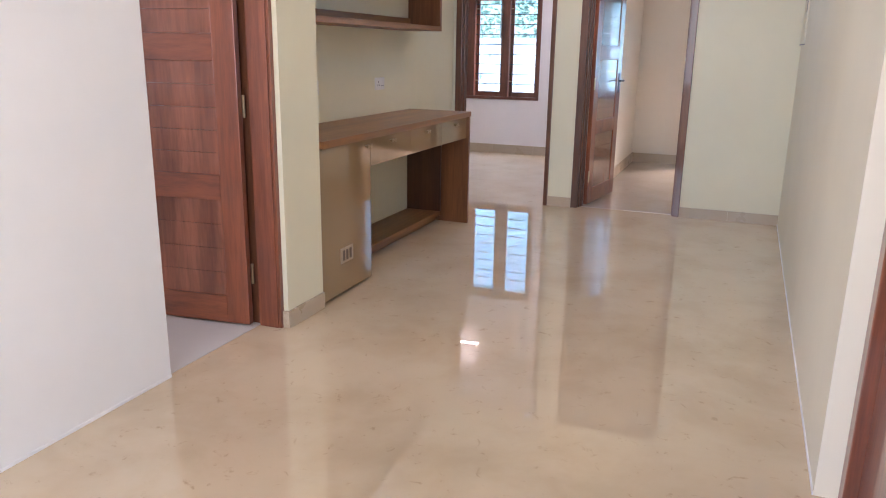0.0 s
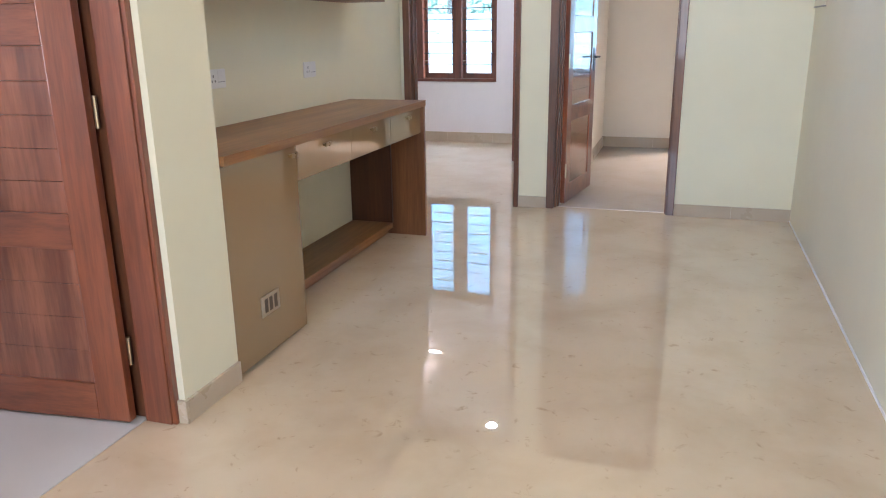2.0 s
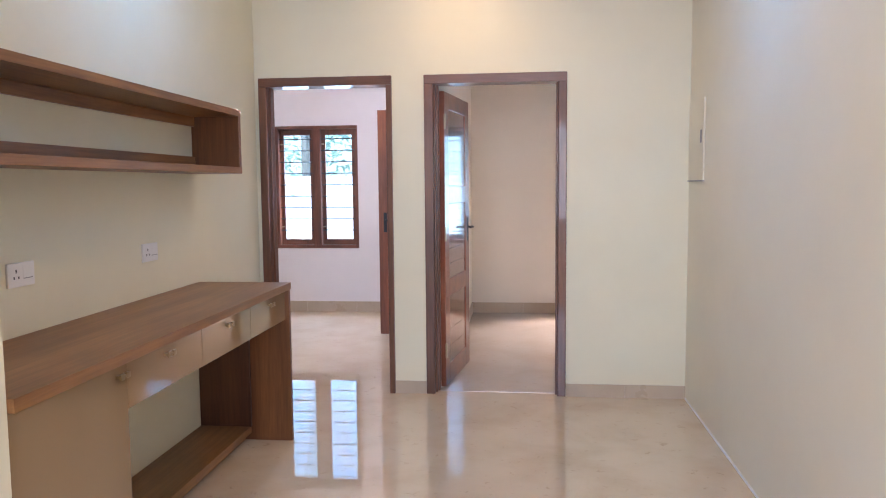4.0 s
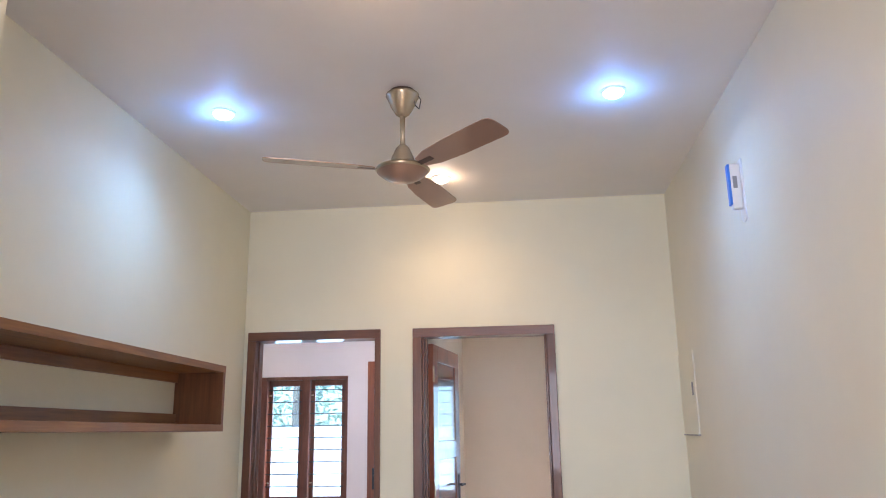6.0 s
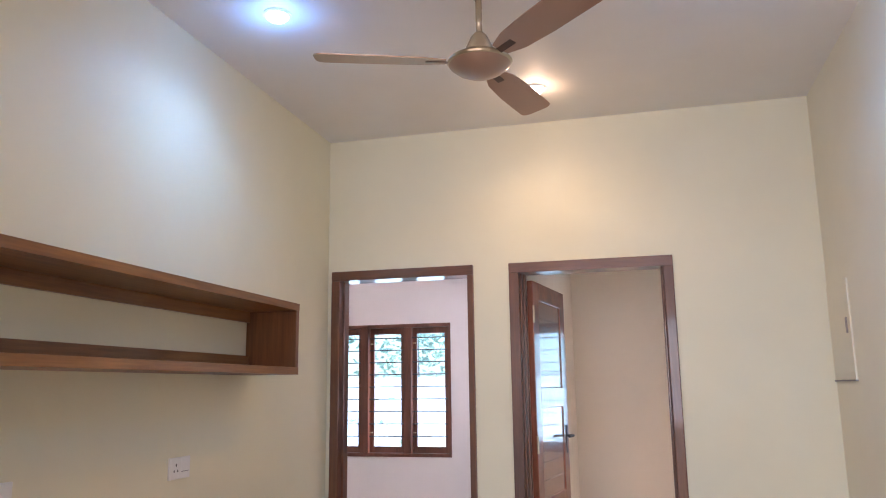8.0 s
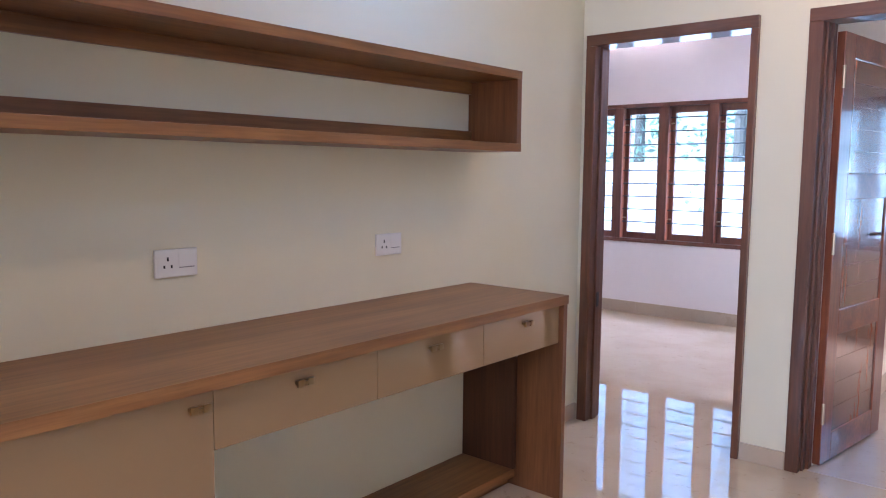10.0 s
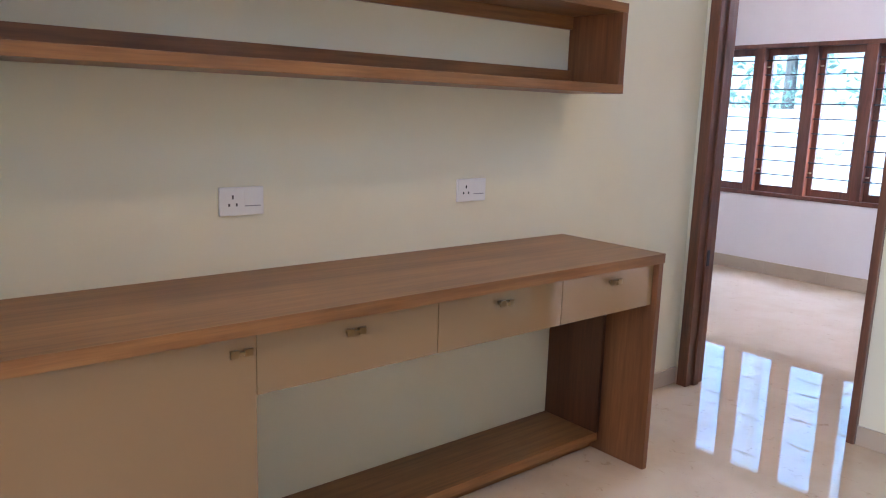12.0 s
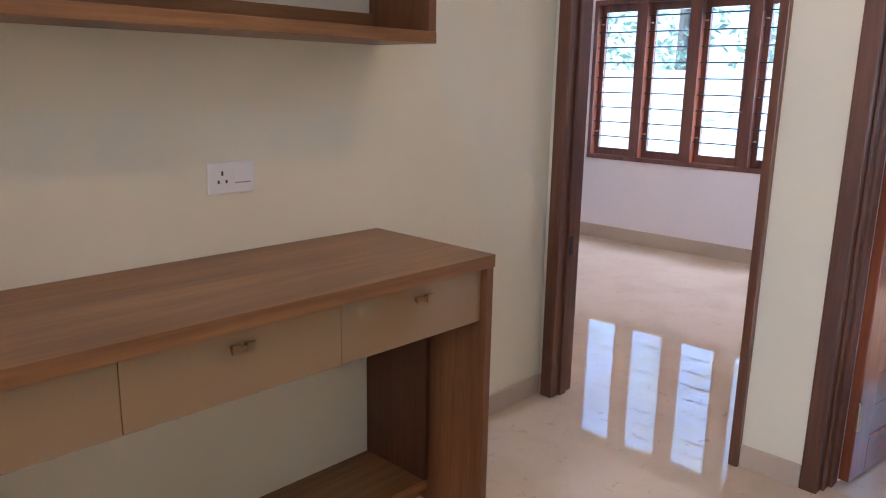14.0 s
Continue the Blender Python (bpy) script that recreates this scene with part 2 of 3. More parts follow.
structure("wall_north", [(-2.3, 0.032, 0, 0.14, 0, CEILING), (0.921, 1.132, 0, 0.14, 0, CEILING), (2.049, 4.0, 0, 0.14, 0, CEILING),
                         (0.032, 0.921, 0, 0.14, 2.1, CEILING), (1.132, 2.049, 0, 0.14, 2.1, CEILING)], CREAM,
          "cream painted wall with two door openings", "wall")
structure("wall_west", [(-0.15, 0.0, -3.18, 0, 0, CEILING), (-0.15, 0.50, -3.51, -3.18, 0, CEILING)], CREAM, "cream painted wall with a recess for the desk", "wall")
structure("wall_side_room", [(-1.7, -0.15, -3.51, -3.36, 0, CEILING), (-1.85, -1.7, -5.5, -4.75, 0, CEILING), (-1.85, -1.7, -3.85, -3.36, 0, CEILING), (-1.85, -1.7, -4.75, -3.85, 0, 0.95), (-1.85, -1.7, -4.75, -3.85, 2.05, CEILING), (-1.7, 0.25, -5.5, -5.4, 0, CEILING),
                             (0.25, 0.37, -4.19, -3.51, 2.1, CEILING)], WHITE, "white painted walls of the side room", "wall")
structure("wall_hall", [(0.25, 0.37, -8.2, -4.19, 0, CEILING)], WHITE, "white painted hall wall ending at the side room opening", "wall")
wall_east = structure("wall_east", [(XR, XR + 0.15, -4.09, 0, 0, CEILING), (XR, XR + 0.15, -8.2, -4.99, 0, CEILING), (XR, XR + 0.15, -4.99, -4.09, 2.1, CEILING)],
          BLUSH, "pale blush painted wall with a door opening", "wall")
wall_east.data.transform(SKEW)
structure("wall_south", [(0.25, 0.7, -8.35, -8.2, 0, CEILING), (2.7, XR + 0.15, -8.35, -8.2, 0, CEILING), (0.7, 2.7, -8.35, -8.2, 0, 0.8),
                         (0.7, 2.7, -8.35, -8.2, 2.4, CEILING)], WHITE, "white painted wall with a wide window opening", "wall")
WX0, WX1, WZ0, WZ1, WY = -1.88, -0.02, 0.705, 2.045, 3.177
structure("wall_bedroom", [(-2.3, WX0, WY, WY + 0.2, 0, CEILING), (WX1, 1.065, WY, WY + 0.2, 0, CEILING), (WX0, WX1, WY, WY + 0.2, 0, WZ0),
                           (WX0, WX1, WY, WY + 0.2, WZ1, CEILING)], ROSE, "pale painted bedroom wall with a window opening", "wall")
structure("wall_bedroom_west", [(-2.45, -2.3, 0.14, WY + 0.2, 0, CEILING)], ROSE, "pale painted plain bedroom wall", "wall")
structure("wall_partition", [(1.065, 1.215, 0.14, 3.38, 0, CEILING)], ROSE, "pale painted partition wall between two rooms", "wall")
structure("wall_second_room", [(1.215, 2.22, 3.177, 3.377, 0, CEILING), (3.66, 4.0, 3.177, 3.377, 0, CEILING), (2.22, 3.66, 3.177, 3.377, 0, 0.75),
                               (2.22, 3.66, 3.177, 3.377, 2.02, CEILING), (4.0, 4.15, 0, 3.377, 0, CEILING), (1.215, 1.219, 0.14, 3.177, 0, CEILING), (1.219, 4.0, 0.14, 0.144, 2.1, CEILING)], PEACH,
          "pale painted walls of the second room with a window opening", "wall")

SK, ST = 0.085, 0.012
trim_east = structure("trim_east", [(XR - 0.004, XR, -4.09, -ST, 0, 0.012)], WHITE, "thin white bead along the foot of the wall", "trim")
trim_east.data.transform(SKEW)
structure("trim_hall", [(0.37, 0.374, -8.2, -4.19, 0, 0.012)], WHITE, "thin white bead along the foot of the wall", "trim")
structure("floor_second_room", [(1.216, 3.999, 0.06, 3.176, 0.0, 0.003)], FLOOR_PALE, "polished pale beige tiled floor of the second room", "floor")
baseboard = thing("baseboard", 0, 0, 0, "beige tile skirting along the walls", "skirting", "", "structure")


def skirting(x0, x1, y0, y1, height):
    """A run of skirting tiles, up to 0.6 m long each, with fine joints."""
    along_x = x1 - x0 > y1 - y0
    a, b = (x0, x1) if along_x else (y0, y1)
    n = max(1, math.ceil((b - a) / 0.6))
    for k in range(n):
        p, q = a + (b - a) * k / n + 0.0008, a + (b - a) * (k + 1) / n - 0.0008
        dims = (p, q, y0, y1) if along_x else (x0, x1, p, q)
        part("skirting_tile", box(*dims, 0, height, bevel=0.0015), SKIRT, baseboard)


for run in ((2.049, XR, -ST, 0, SK), (0.921, 1.132, -ST, 0, SK), (0, 0.032, -ST, 0, SK), (0, ST, -0.955, -ST, SK),
            (0.50, 0.50 + ST, -3.51, -3.18, SK), (0.475, 0.50 + ST, -3.51 - ST, -3.51, SK), (-2.3, 1.065, WY - ST, WY, 0.115),
            (-2.3, 0.032, 0.14, 0.14 + ST, 0.115), (1.065 - ST, 1.065, 0.14, WY - ST, 0.115), (1.216, 4.0, 3.177 - ST, 3.177, 0.115),
            (1.219, 1.219 + ST, 0.144, 3.177 - ST, 0.115)):
    skirting(*run)


# ---- doors ----
def door_frame(name, x0, x1, label, widths, proud=0.012, depth=0.13, head=0.058, top=2.1):
    f = thing(name, (x0 + x1) / 2, 0, 0, label, "door frame", "", "structure")
    cx = f.location.x
    for k, (a, b) in enumerate(((x0, x0 + widths[0]), (x1 - widths[1], x1))):
        bm = box(a - cx, b - cx, -proud, depth, 0, top - head, bevel=0.004)
        inner = (b, b + 0.012) if k == 0 else (a - 0.012, a)
        add_box(bm, inner[0] - cx, inner[1] - cx, 0.03, 0.075, 0, top - head, bevel=0.003)
        part("jamb", bm, FRAME_V, f)
    bm = box(x0 - cx, x1 - cx, -proud, depth, top - head, top, bevel=0.004)
    part("head", bm, FRAME_X, f)
    return f


d1 = door_frame("door_1", 0.032, 0.921, "dark red varnished wooden door frame to the bedroom", (0.056, 0.034), proud=0.026)
part("strike_plate", box(-0.377, -0.3735, 0.040, 0.062, 0.64, 0.72, bevel=0.001), IRON, d1, "dark metal strike plate")
d2 = door_frame("door_2", 1.132, 2.049, "dark red varnished wooden door frame to the second room", (0.058, 0.054))
part("rebate", box(-0.4005, -0.376, 0.0752, 0.128, 0, 2.042, bevel=0.002), FRAME_V, d2)


def door_leaf(name, width, height, label, m, plank_rows=(5, 4)):
    """A framed and planked leaf in the local xz plane, hinged at x = 0."""
    d = thing(name, 0, 0, 0, label, "door")
    t, st = 0.036, 0.118
    part("stile", box(0, st, -t / 2, t / 2, 0, height, bevel=0.003), DOOR_V, d)
    part("stile", box(width - st, width, -t / 2, t / 2, 0, height, bevel=0.003), DOOR_V, d)
    rails = ((0.0, 0.135), (0.61, 0.73), (1.25, 1.37), (height - 0.11, height))
    for a, b in rails:
        part("rail", box(st, width - st, -t / 2, t / 2, a, b, bevel=0.003), DOOR_X, d)
    for (a, b), (c, e) in zip(rails, rails[1:]):
        n = max(1, round((c - b) / 0.108))
        step = (c - b) / n
        for k in range(n):
            part("plank", box(st, width - st, -0.011, 0.011, b + k * step + 0.0006, b + (k + 1) * step - 0.0006, bevel=0.0012), PANEL_V, d)
    h = part("handle", box(width - 0.075, width - 0.045, t / 2, t / 2 + 0.006, 0.95, 1.13, bevel=0.002), IRON, d, "dark metal lever handle")
    part("lever", rod((width - 0.06, t / 2 + 0.004, 1.06), (width - 0.06, t / 2 + 0.05, 1.06), 0.008), IRON, h)
    part("lever", rod((width - 0.055, t / 2 + 0.045, 1.06), (width - 0.17, t / 2 + 0.045, 1.06), 0.008), IRON, h)
    h2 = part("handle", box(width - 0.075, width - 0.045, -t / 2 - 0.006, -t / 2, 0.95, 1.13, bevel=0.002), IRON, d, "dark metal lever handle")
    part("lever", rod((width - 0.06, -t / 2 - 0.05, 1.06), (width - 0.06, -t / 2, 1.06), 0.008), IRON, h2)
    part("lever", rod((width - 0.055, -t / 2 - 0.045, 1.06), (width - 0.17, -t / 2 - 0.045, 1.06), 0.008), IRON, h2)
    for z in (0.25, 1.05, 1.80):
        part("hinge", rod((-0.006, -t / 2 - 0.004, z - 0.05), (-0.006, -t / 2 - 0.004, z + 0.05), 0.007), CHROME, d, "steel butt hinge")
    d.matrix_world = m
    return d


door_leaf("door_leaf", 0.76, 2.0, "glossy red-brown planked wooden door, standing open", pose(1.232, 0.133, 0.012, 0, 0, 82))
door_leaf("door_leaf", 0.60, 2.06, "red-brown wooden door standing open inside the bedroom", pose(1.05, 1.96, 0.012, 0, 0, 184))
door_leaf("door_leaf", 0.72, 2.0, "red-brown planked wooden door, standing open beside the pier", pose(0.322, -3.565, 0.012, 0, 0, 186))

f3 = thing("door_3", 0.42, -3.53, 0, "red-brown varnished wooden door frame beside the pier", "door frame", "", "structure")
part("jamb", box(-0.066, 0.040, -0.012, 0.02, 0, 2.1, bevel=0.004), DOOR_V, f3)
part("jamb_edge", box(0.040, 0.056, -0.006, 0.02, 0, 2.1, bevel=0.003), DOOR_V, f3)
part("stop", box(-0.16, -0.066, 0.006, 0.02, 0, 2.1, bevel=0.003), FRAME_V, f3, "dark rebate behind the hinges")

f4 = thing("door_4", XR + 0.108, -4.54, 0, "dark varnished wooden door in the hall wall, closed", "door", "", "structure")
part("jamb", box(-0.04, 0.06, 0.38, 0.45, 0, 2.03, bevel=0.004), DOOR_V, f4)
part("jamb", box(-0.04, 0.06, -0.45, -0.38, 0, 2.03, bevel=0.004), DOOR_V, f4)
part("head", box(-0.04, 0.06, -0.45, 0.45, 2.03, 2.1, bevel=0.004), DOOR_V, f4)
part("leaf", box(0.0, 0.036, -0.38, 0.38, 0.01, 2.03, bevel=0.003), DOOR_V, f4)
f4.matrix_world = SKEW @ Matrix.Translation(f4.location)


# ---- windows ----
def window(name, x0, x1, z0, z1, y, panes, label):
    w = thing(name, (x0 + x1) / 2, y, 0, label, "window", "", "structure")
    cx, fr, st, rl = (x0 + x1) / 2, 0.036, 0.042, 0.062
    fb = bmesh.new()
    add_box(fb, x0 - cx, x1 - cx, -0.012, 0.10, z0, z0 + fr, bevel=0.004)
    add_box(fb, x0 - cx, x1 - cx, -0.012, 0.10, z1 - fr, z1, bevel=0.004)
    add_box(fb, x0 - cx, x0 + fr - cx, -0.010, 0.10, z0 + fr, z1 - fr, bevel=0.004)
    add_box(fb, x1 - fr - cx, x1 - cx, -0.010, 0.10, z0 + fr, z1 - fr, bevel=0.004)
    part("window_frame", fb, WINDOW_V, w)
    mu = 0.09
    pitch = (x1 - x0 - fr * 2 + mu) / panes
    for k in range(panes):
        a = x0 + fr + k * pitch - cx
        b = a + pitch - mu
        if k:
            part("mullion", box(a - mu, a, -0.010, 0.10, z0 + fr, z1 - fr, bevel=0.004), WINDOW_V, w)
        lo, hi = z0 + fr, z1 - fr
        sb = bmesh.new()
        add_box(sb, a, a + st, 0.055, 0.09, lo, hi, bevel=0.002)
        add_box(sb, b - st, b, 0.055, 0.09, lo, hi, bevel=0.002)
        add_box(sb, a + st, b - st, 0.055, 0.09, lo, lo + rl, bevel=0.002)
        add_box(sb, a + st, b - st, 0.055, 0.09, hi - rl, hi, bevel=0.002)
        sash = part("sash", sb, WINDOW_V, w)
        pane = part("pane", box(a + st, b - st, 0.070, 0.074, lo + rl, hi - rl), GLASS, sash, "clear window pane")
        pane.visible_shadow = False
        for z in (lo + 0.20, hi - 0.16):
            part("latch", box(a + 0.004, a + 0.030, 0.030, 0.055, z - 0.006, z + 0.006, bevel=0.002), CHROME, sash)
        for j in range(9):
            z = hi - 0.105 - 0.125 * j
            part("bar", rod((a - 0.004, 0.03, z), (b + 0.004, 0.03, z), 0.006, 8), BAR, w)
    return w


window("window_1", WX0, WX1, WZ0, WZ1, WY, 4, "four-light dark wooden window with black horizontal iron bars")
window("window_2", 2.22, 3.66, 0.75, 2.02, 3.177, 3, "three-light dark wooden window with black horizontal iron bars")
batten = thing("batten_light", -1.16, WY, 2.765, "white wall-mounted tube light glowing above the bedroom window", "tube light")
part("housing", box(-0.45, 0.45, -0.035, 0.0, -0.02, 0.03, bevel=0.004), PLASTIC, batten)
part("tube", rod((-0.43, -0.05, 0.0), (0.43, -0.05, 0.0), 0.014, 14), LED_WHITE, batten, "glowing white tube")
dl = thing("ceiling_light", *ROOM_LAMP, CEILING, "round white ceiling light glowing in the bedroom", "ceiling light")
part("base", lathe(((0.075, 0.0), (0.075, -0.02), (0.066, -0.028)), 32), PLASTIC, dl)
part("diffuser", lathe(((0.060, -0.028), (0.057, -0.032), (0.02, -0.035)), 32), LED_ROOM, dl, "glowing diffuser")

# ---- outdoors ----
GROUND = paint("pale_concrete_yard", (0.55, 0.53, 0.50), 0.9, 0.15)
YARD_WALL = paint("white_boundary_wall_paint", (0.85, 0.85, 0.83), 0.8, 0.06)
LEAF, lnt, lb = material("tree_leaf", (0.15, 0.235, 0.145), 0.45)
lt, lm = lnt.nodes.new("ShaderNodeBsdfTranslucent"), lnt.nodes.new("ShaderNodeMixShader")
lt.inputs["Color"].default_value = (0.40, 0.52, 0.38, 1)
lm.inputs[0].default_value = 0.45
lnt.links.new(lb.outputs[0], lm.inputs[1])
lnt.links.new(lt.outputs[0], lm.inputs[2])
lnt.links.new(lm.outputs[0], lnt.nodes["Material Output"].inputs["Surface"])
BARK = paint("tree_bark", (0.16, 0.12, 0.09), 0.9, 0.3)
structure("ground", [(-400, 400, 3.42, 500, -0.5, -0.32), (-400, 400, -500, -8.4, -0.5, -0.32), (-400, -2.6, -8.4, 3.42, -0.5, -0.32), (4.2, 400, -8.4, 3.42, -0.5, -0.32)], GROUND, "pale concrete yard and ground", "ground")
structure("boundary_wall", [(-16, 14, 8.0, 8.2, -0.32, 1.50), (-16, 14, 7.97, 8.23, 1.50, 1.56)], YARD_WALL, "sunlit white boundary wall with a coping", "wall")
rng = random.Random(4)


def tree(x, y, height):
    t = thing("tree", x, y, -0.32, "leafy green tree behind the white boundary wall", "tree", "trees behind the boundary wall")
    bm = lathe(((0.13, 0), (0.11, height * 0.3), (0.08, height * 0.6), (0.03, height * 0.9)), 10)
    for k in range(5):
        a, z = rng.uniform(0, 6.28), height * rng.uniform(0.35, 0.6)
        limb = rod((0, 0, z), (math.cos(a) * height * 0.22, math.sin(a) * height * 0.22, z + height * 0.25), 0.035, 6)
        tmp = bpy.data.meshes.new("limb")
        limb.to_mesh(tmp)
        limb.free()
        bm.from_mesh(tmp)
        bpy.data.meshes.remove(tmp)
    part("trunk", bm, BARK, t)
    verts, faces = [], []
    for c in range(30):
        a, r = rng.uniform(0, 6.28), height * 0.30 * math.sqrt(rng.random())
        cz = height * rng.uniform(0.16, 1.0)
        cx, cy = r * math.cos(a), r * math.sin(a)
        for k in range(46):
            p = Vector((cx + rng.gauss(0, 0.34), cy + rng.gauss(0, 0.34), cz + rng.gauss(0, 0.28)))
            u = Vector((rng.gauss(0, 1), rng.gauss(0, 1), rng.gauss(0, 0.6))).normalized()
            w = u.cross(Vector((rng.gauss(0, 1), rng.gauss(0, 1), rng.gauss(0, 1)))).normalized()
            s = rng.uniform(0.05, 0.115)
            i = len(verts)
            verts += [tuple(p - u * s), tuple(p + w * s * 0.4), tuple(p + u * s), tuple(p - w * s * 0.4)]
            faces.append((i, i + 1, i + 2, i + 3))
    me = bpy.data.meshes.new("crown")
    me.from_pydata(verts, [], faces)
    me.materials.append(LEAF)
    ob = new("crown", me)
    ob.parent = t


for tx, ty, th in ((-7.5, 10.2, 6.2), (-4.9, 10.8, 7.6), (-2.6, 10.0, 6.6), (-0.9, 11.4, 8.0), (0.8, 10.6, 6.8), (3.2, 10.3, 6.4), (6.4, 10.8, 6.2),
                   (-3.6, 13.8, 9.2)):
    tree(tx, ty, th)

# ---- desk ----
desk = thing("study_desk", 0.26, -2.06, 0, "long walnut laminate study desk with cream gloss fronts", "desk")


def dpart(name, x0, x1, y0, y1, z0, z1, mat, parent=None, label="", bevel=0.0015):
    return part(name, box(x0 - 0.26, x1 - 0.26, y0 + 2.06, y1 + 2.06, z0, z1, bevel=bevel), mat, parent or desk, label)


dpart("desktop", 0.002, 0.519, -3.178, -0.955, 0.835, 0.872, DESK_Y, label="walnut laminate desktop")
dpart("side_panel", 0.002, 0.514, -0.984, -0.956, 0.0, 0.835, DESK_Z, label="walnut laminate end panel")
# Its dark tone holds the shade at the back of the knee space.
dpart("inner_panel", 0.002, 0.290, -1.003, -0.985, 0.078, 0.835, DESK_D, label="walnut laminate inner panel, knee-space shade in its dark tone")
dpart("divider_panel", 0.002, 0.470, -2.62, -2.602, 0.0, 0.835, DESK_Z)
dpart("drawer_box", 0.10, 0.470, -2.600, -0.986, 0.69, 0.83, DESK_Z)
dpart("foot_shelf", 0.002, 0.285, -2.600, -0.986, 0.040, 0.078, DESK_Y, label="walnut laminate foot shelf")
dpart("plinth", 0.05, 0.25, -2.600, -0.986, 0.0, 0.040, DESK_Y)
fronts = []
for name, y0, y1, z0, ky in (("cupboard_door", -3.176, -2.6035, 0.012, -2.648), ("drawer_front", -2.602, -2.0335, 0.672, -2.325),
                             ("drawer_front", -2.032, -1.4975, 0.672, -1.773), ("drawer_front", -1.496, -0.9855, 0.672, -1.230)):
    d = dpart(name, 0.472, 0.492, y0, y1, z0, 0.829, GLOSS, label="cream high-gloss laminate front")
    kb = bmesh.new()
    kx, kyy, kz = 0.492 - 0.26, ky + 2.06, 0.793
    for dy in (-0.018, 0.018):
        add_box(kb, kx, kx + 0.018, kyy + dy - 0.005, kyy + dy + 0.005, kz - 0.005, kz + 0.005)
        add_box(kb, kx + 0.014, kx + 0.022, kyy + dy - 0.011, kyy + dy + 0.011, kz - 0.010, kz + 0.010, bevel=0.002)
    add_box(kb, kx + 0.014, kx + 0.020, kyy - 0.026, kyy + 0.026, kz - 0.004, kz + 0.004)
    part("handle", kb, PULL, d, "small dull antique-metal pull")
    fronts.append(d)
vent = dpart("vent_plate", 0.492, 0.497, -2.976, -2.836, 0.180, 0.266, VENT, fronts[0], "pale vent plate with three dark slots")
for k in range(3):
    y = -2.943 + k * 0.037
    part("slot", box(0.497 - 0.26, 0.498 - 0.26, y - 0.012 + 2.06, y + 0.012 + 2.06, 0.194, 0.252), SLOT, vent)

# ---- wall shelf ----
shelf = thing("wall_shelf", 0.13, -2.06, 1.461, "long open walnut box shelf fixed on the wall", "shelf")


def spart(name, x0, x1, y0, y1, z0, z1, mat, label=""):
    return part(name, box(x0 - 0.13, x1 - 0.13, y0 + 2.06, y1 + 2.06, z0 - 1.465, z1 - 1.465, bevel=0.0015), mat, shelf, label)


spart("top_board", 0.002, 0.266, -3.178, -0.955, 1.768, 1.802, DESK_Y)
spart("bottom_board", 0.002, 0.266, -3.178, -0.955, 1.465, 1.499, DESK_Y)
spart("back_rail", 0.002, 0.020, -3.147, -0.987, 1.499, 1.557, DESK_Y)
spart("back_rail", 0.002, 0.020, -3.147, -0.987, 1.717, 1.768, DESK_Y)
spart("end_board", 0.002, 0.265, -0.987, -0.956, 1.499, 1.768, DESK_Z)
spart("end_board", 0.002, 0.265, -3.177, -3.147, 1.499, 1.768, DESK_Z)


# ---- sockets, boxes, lamps and fan ----
def socket(y, z, label):
    s = thing("wall_socket", 0, y, z, label, "socket", "sockets above the desk")
    part("plate", box(0, 0.009, -0.071, 0.071, -0.043, 0.043, bevel=0.003), PLASTIC, s)
    part("socket_module", box(0.009, 0.0098, -0.062, 0.006, -0.036, 0.036, bevel=0.0004), PLASTIC, s)
    part("switch_rocker", box(0.009, 0.0105, 0.0075, 0.062, -0.012, 0.036, bevel=0.0006), PLASTIC, s)
    part("switch_gap", box(0.009, 0.0096, 0.009, 0.060, -0.0165, -0.0135), GREY, s)
    for dy, dz, h in ((-0.029, 0.013, 0.006), (-0.041, -0.010, 0.0045), (-0.017, -0.010, 0.0045)):
        part("pin_hole", box(0.0098, 0.0104, dy - 0.003, dy + 0.003, dz - h, dz + h), DARK, s)


socket(-2.415, 1.089, "white plastic wall socket with switch above the desk")
socket(-1.492, 1.084, "white plastic wall socket with switch above the desk")

bell = thing("door_chime", XR, -1.64, 2.452, "white and blue plastic door chime on the wall", "door chime")
part("body", box(-0.050, -0.004, -0.017, 0.017, -0.105, 0.100, bevel=0.010), PLASTIC, bell)
part("front_strip", box(-0.058, -0.046, -0.015, 0.015, -0.085, 0.098, bevel=0.003), BLUE_PLASTIC, bell, "blue plastic front")
bp = bmesh.new()
outline = [(-0.036, 0.115), (0.036, 0.115)] + [(0.036 * math.cos(a), -0.125 - 0.036 * math.sin(a)) for a in np.linspace(0, math.pi, 13)]
back, front = [[bp.verts.new((px, py, pz)) for py, pz in outline] for px in (0.0, -0.005)]
bp.faces.new(back), bp.faces.new(front[::-1])
for k in range(len(outline)):
    q = (k + 1) % len(outline)
    bp.faces.new((back[k], front[k], front[q], back[q]))
bmesh.ops.recalc_face_normals(bp, faces=bp.faces)
part("back_plate", bp, PLASTIC, bell, "white plate with a rounded foot")
part("speaker_recess", box(-0.040, -0.022, -0.0178, -0.013, -0.012, 0.042), GREY, bell)

db = thing("distribution_board", XR, -0.215, 1.643, "flush white painted distribution board cover", "fuse box")
part("cover", box(-0.009, 0, -0.195, 0.195, -0.237, 0.237, bevel=0.0015), BLUSH, db)
part("handle", box(-0.013, -0.009, -0.150, -0.125, -0.02, 0.055, bevel=0.0015), GREY, db, "grey plastic latch")
# Grey strip in place of the shadow gap under the cover.
part("shadow_strip", box(-0.014, 0, -0.200, 0.195, -0.245, -0.2375, bevel=0.001), GREY, db, "grey strip standing in for the shadow below the cover")

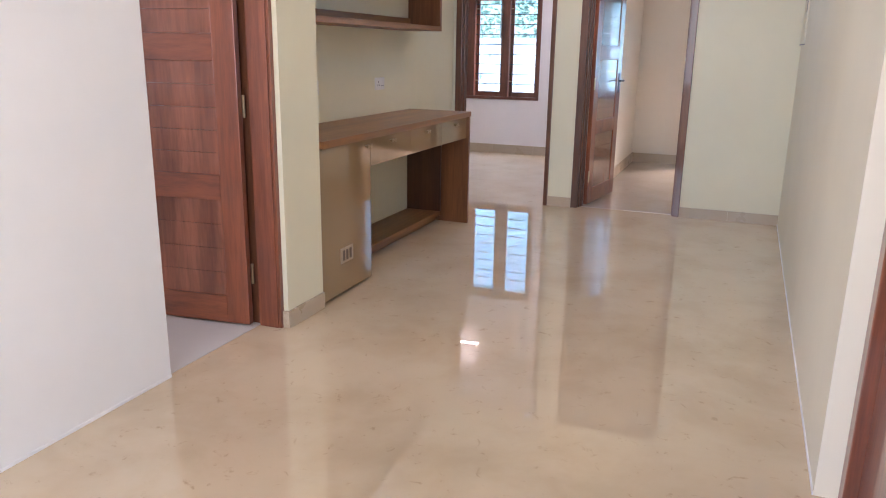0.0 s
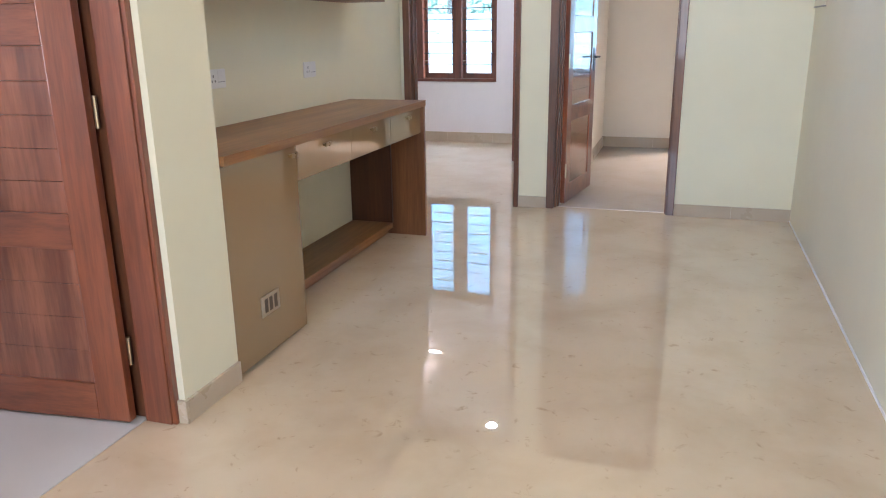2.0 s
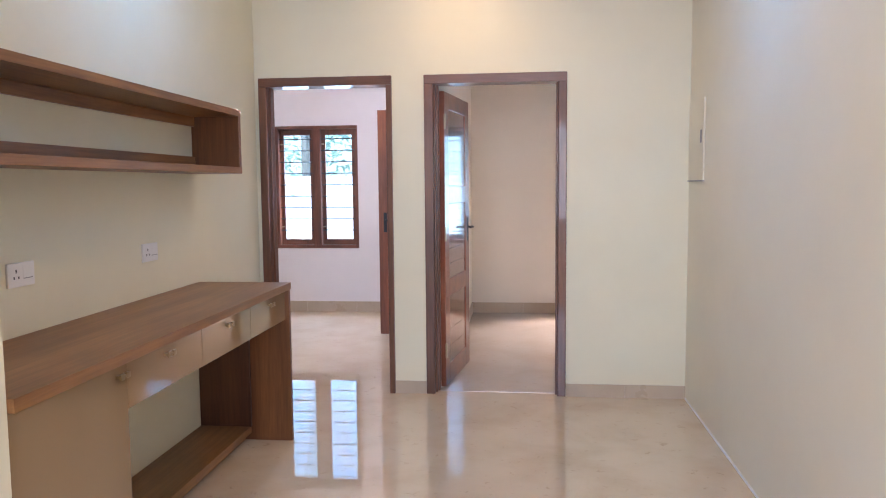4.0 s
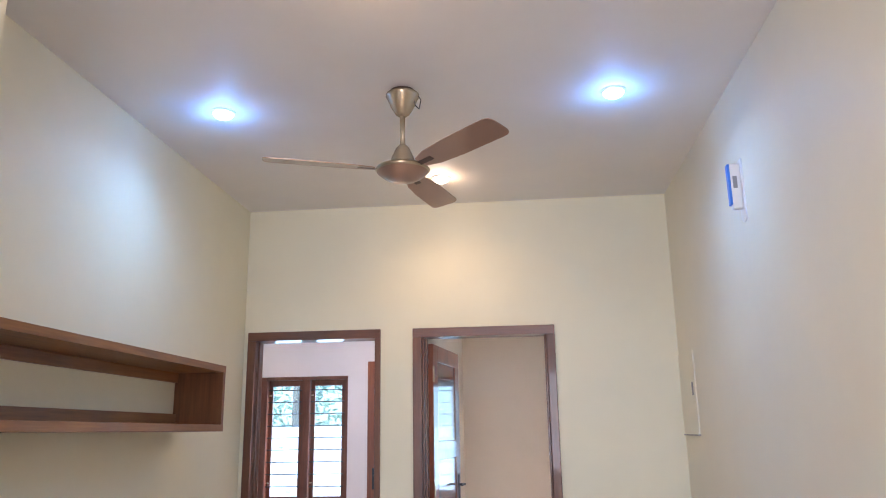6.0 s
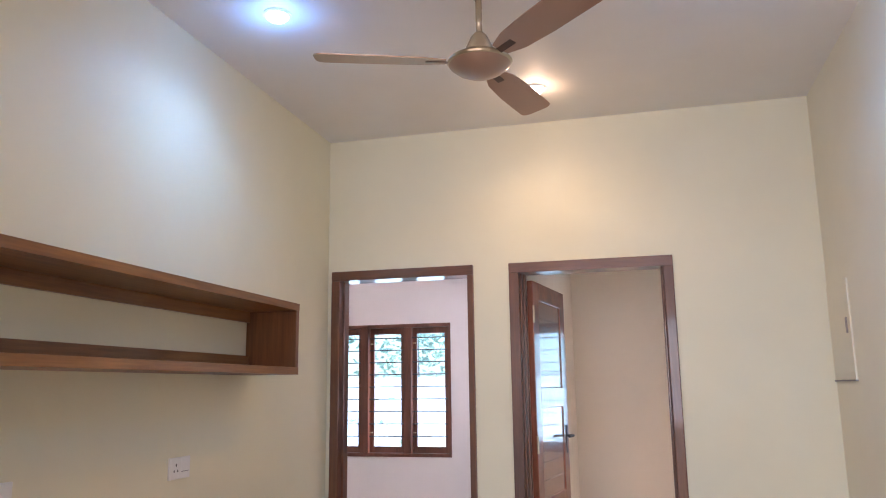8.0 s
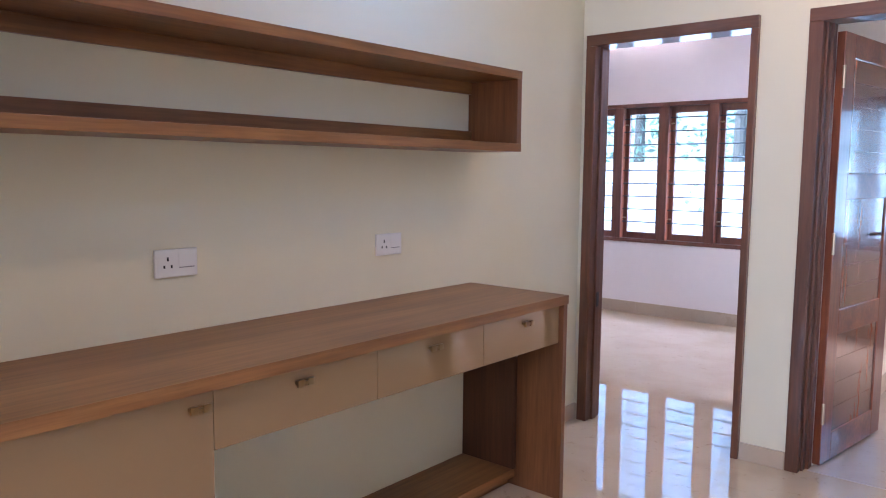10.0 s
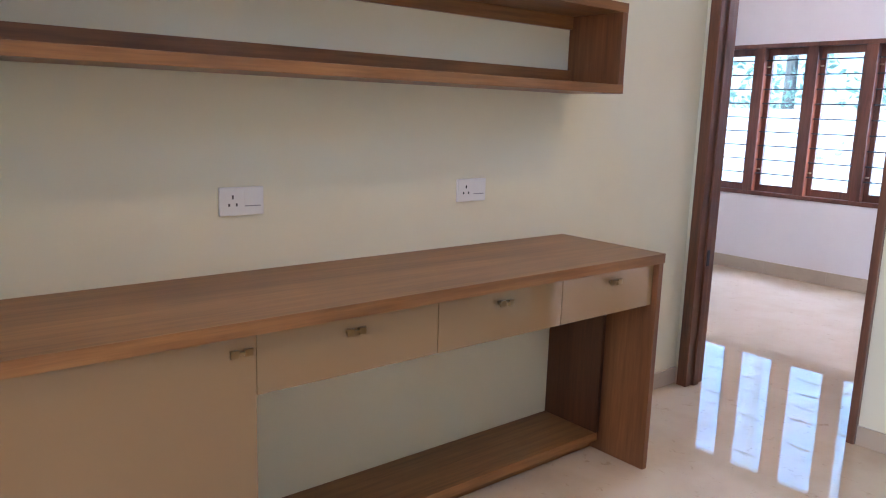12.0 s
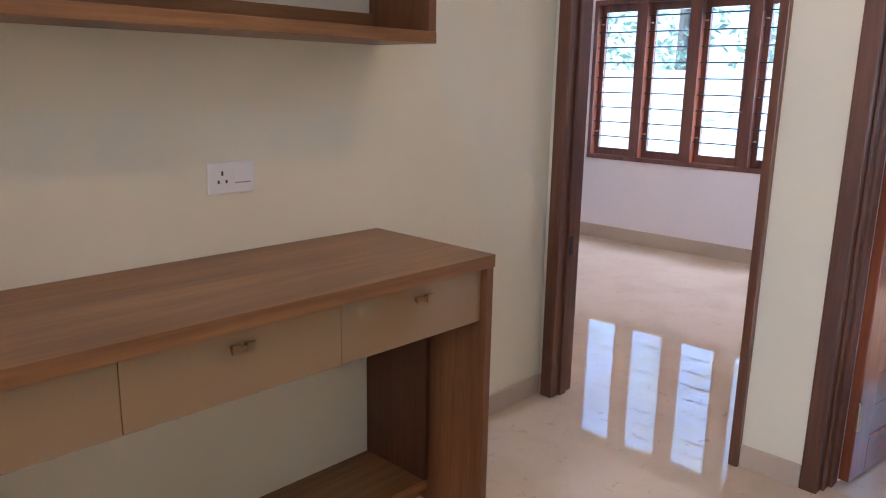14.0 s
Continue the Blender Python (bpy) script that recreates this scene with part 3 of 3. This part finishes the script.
for ob in (bell, db):
    ob.matrix_world = SKEW @ Matrix.Translation(ob.location)

for lx, ly, c in LAMPS:
    d = thing("downlight", lx, ly, CEILING, "recessed round ceiling downlight, bluish white" if c is BLUE else "recessed round ceiling downlight, warm white", "downlight", "ceiling downlights")
    part("trim_ring", lathe(((0.058, 0.0), (0.058, -0.006), (0.050, -0.010), (0.047, -0.010), (0.047, -0.001)), 32), PLASTIC, d, smooth=False)
    # The lens is domed so that its shape imitates the lamp's round glare.
    part("lens", lathe(((0.046, -0.010), (0.046, -0.014), (0.040, -0.022), (0.026, -0.030), (0.010, -0.033)), 24), LED_BLUE if c is BLUE else LED_WARM, d, "glowing lens")

FX, FY = 1.336, -1.735
fan = thing("ceiling_fan", FX, FY, CEILING, "three-blade champagne and brown ceiling fan at rest", "ceiling fan")
part("canopy", lathe(((0.060, -0.014), (0.075, -0.018), (0.076, -0.026), (0.070, -0.036), (0.054, -0.076), (0.032, -0.112), (0.016, -0.124)), 32), FANGOLD, fan, smooth=True)
# Dark disc fills the gap above the canopy and stands for its shade.
part("canopy_gap_shade", lathe(((0.056, 0.0), (0.056, -0.020), (0.050, -0.022)), 32), FANDARK, fan)
part("down_rod", lathe(((0.012, -0.10), (0.012, -0.29)), 16), FANGOLD, fan, smooth=True)
part("motor_cone", lathe(((0.014, -0.258), (0.03, -0.276), (0.050, -0.32), (0.058, -0.352), (0.058, -0.37)), 32), FANGOLD, fan, smooth=True)
part("motor_body", lathe(((0.060, -0.365), (0.112, -0.370), (0.118, -0.378), (0.112, -0.390), (0.088, -0.410), (0.060, -0.424), (0.025, -0.431)), 40), FANBROWN, fan, smooth=True)
part("rim_band", lathe(((0.114, -0.368), (0.121, -0.378), (0.112, -0.389)), 40), CHROME, fan, smooth=True)
part("trim_band", lathe(((0.059, -0.352), (0.065, -0.358), (0.059, -0.364)), 32), CHROME, fan, smooth=True)
for ang in (-163, -43, 77):
    bm = bmesh.new()
    outline = [(0.125, -0.034), (0.20, -0.056), (0.34, -0.066), (0.555, -0.068)]
    outline += [(0.570 + 0.035 * math.sin(a), -0.033 - 0.035 * math.cos(a)) for a in np.linspace(0.2, 1.5, 5)]
    outline += [(0.570 + 0.035 * math.cos(a), 0.033 + 0.035 * math.sin(a)) for a in np.linspace(0.07, 1.37, 5)]
    outline += [(0.555, 0.068), (0.34, 0.066), (0.20, 0.056), (0.125, 0.034)]
    low, high = [[bm.verts.new((px, py, pz)) for px, py in outline] for pz in (-0.002, 0.002)]
    bm.faces.new(low[::-1]), bm.faces.new(high)
    for k in range(len(outline)):
        q = (k + 1) % len(outline)
        bm.faces.new((low[k], low[q], high[q], high[k]))
    bm.transform(pose(0, 0, -0.379, 0, 0, ang) @ pose(0, 0, 0, -12, -1.6, 0))
    part("blade", bm, FANBROWN, fan, "brown painted blade")
    bm = box(0.09, 0.20, -0.014, 0.014, -0.0045, -0.0022, bevel=0.001)
    bm.transform(pose(0, 0, -0.379, 0, 0, ang) @ pose(0, 0, 0, -12, -1.6, 0))
    part("blade_bracket", bm, FANDARK, fan)
wire = bmesh.new()
pts = [Vector((0.06, 0.0, -0.012)), Vector((0.085, -0.01, -0.05)), Vector((0.078, -0.02, -0.10)), Vector((0.06, -0.02, -0.08)), Vector((0.055, -0.02, -0.05))]
for a, b in zip(pts, pts[1:]):
    seg = rod(a, b, 0.0025, 6)
    tmp = bpy.data.meshes.new("seg")
    seg.to_mesh(tmp)
    seg.free()
    wire.from_mesh(tmp)
    bpy.data.meshes.remove(tmp)
part("loose_wire", wire, IRON, fan, "loose dark wire at the canopy")
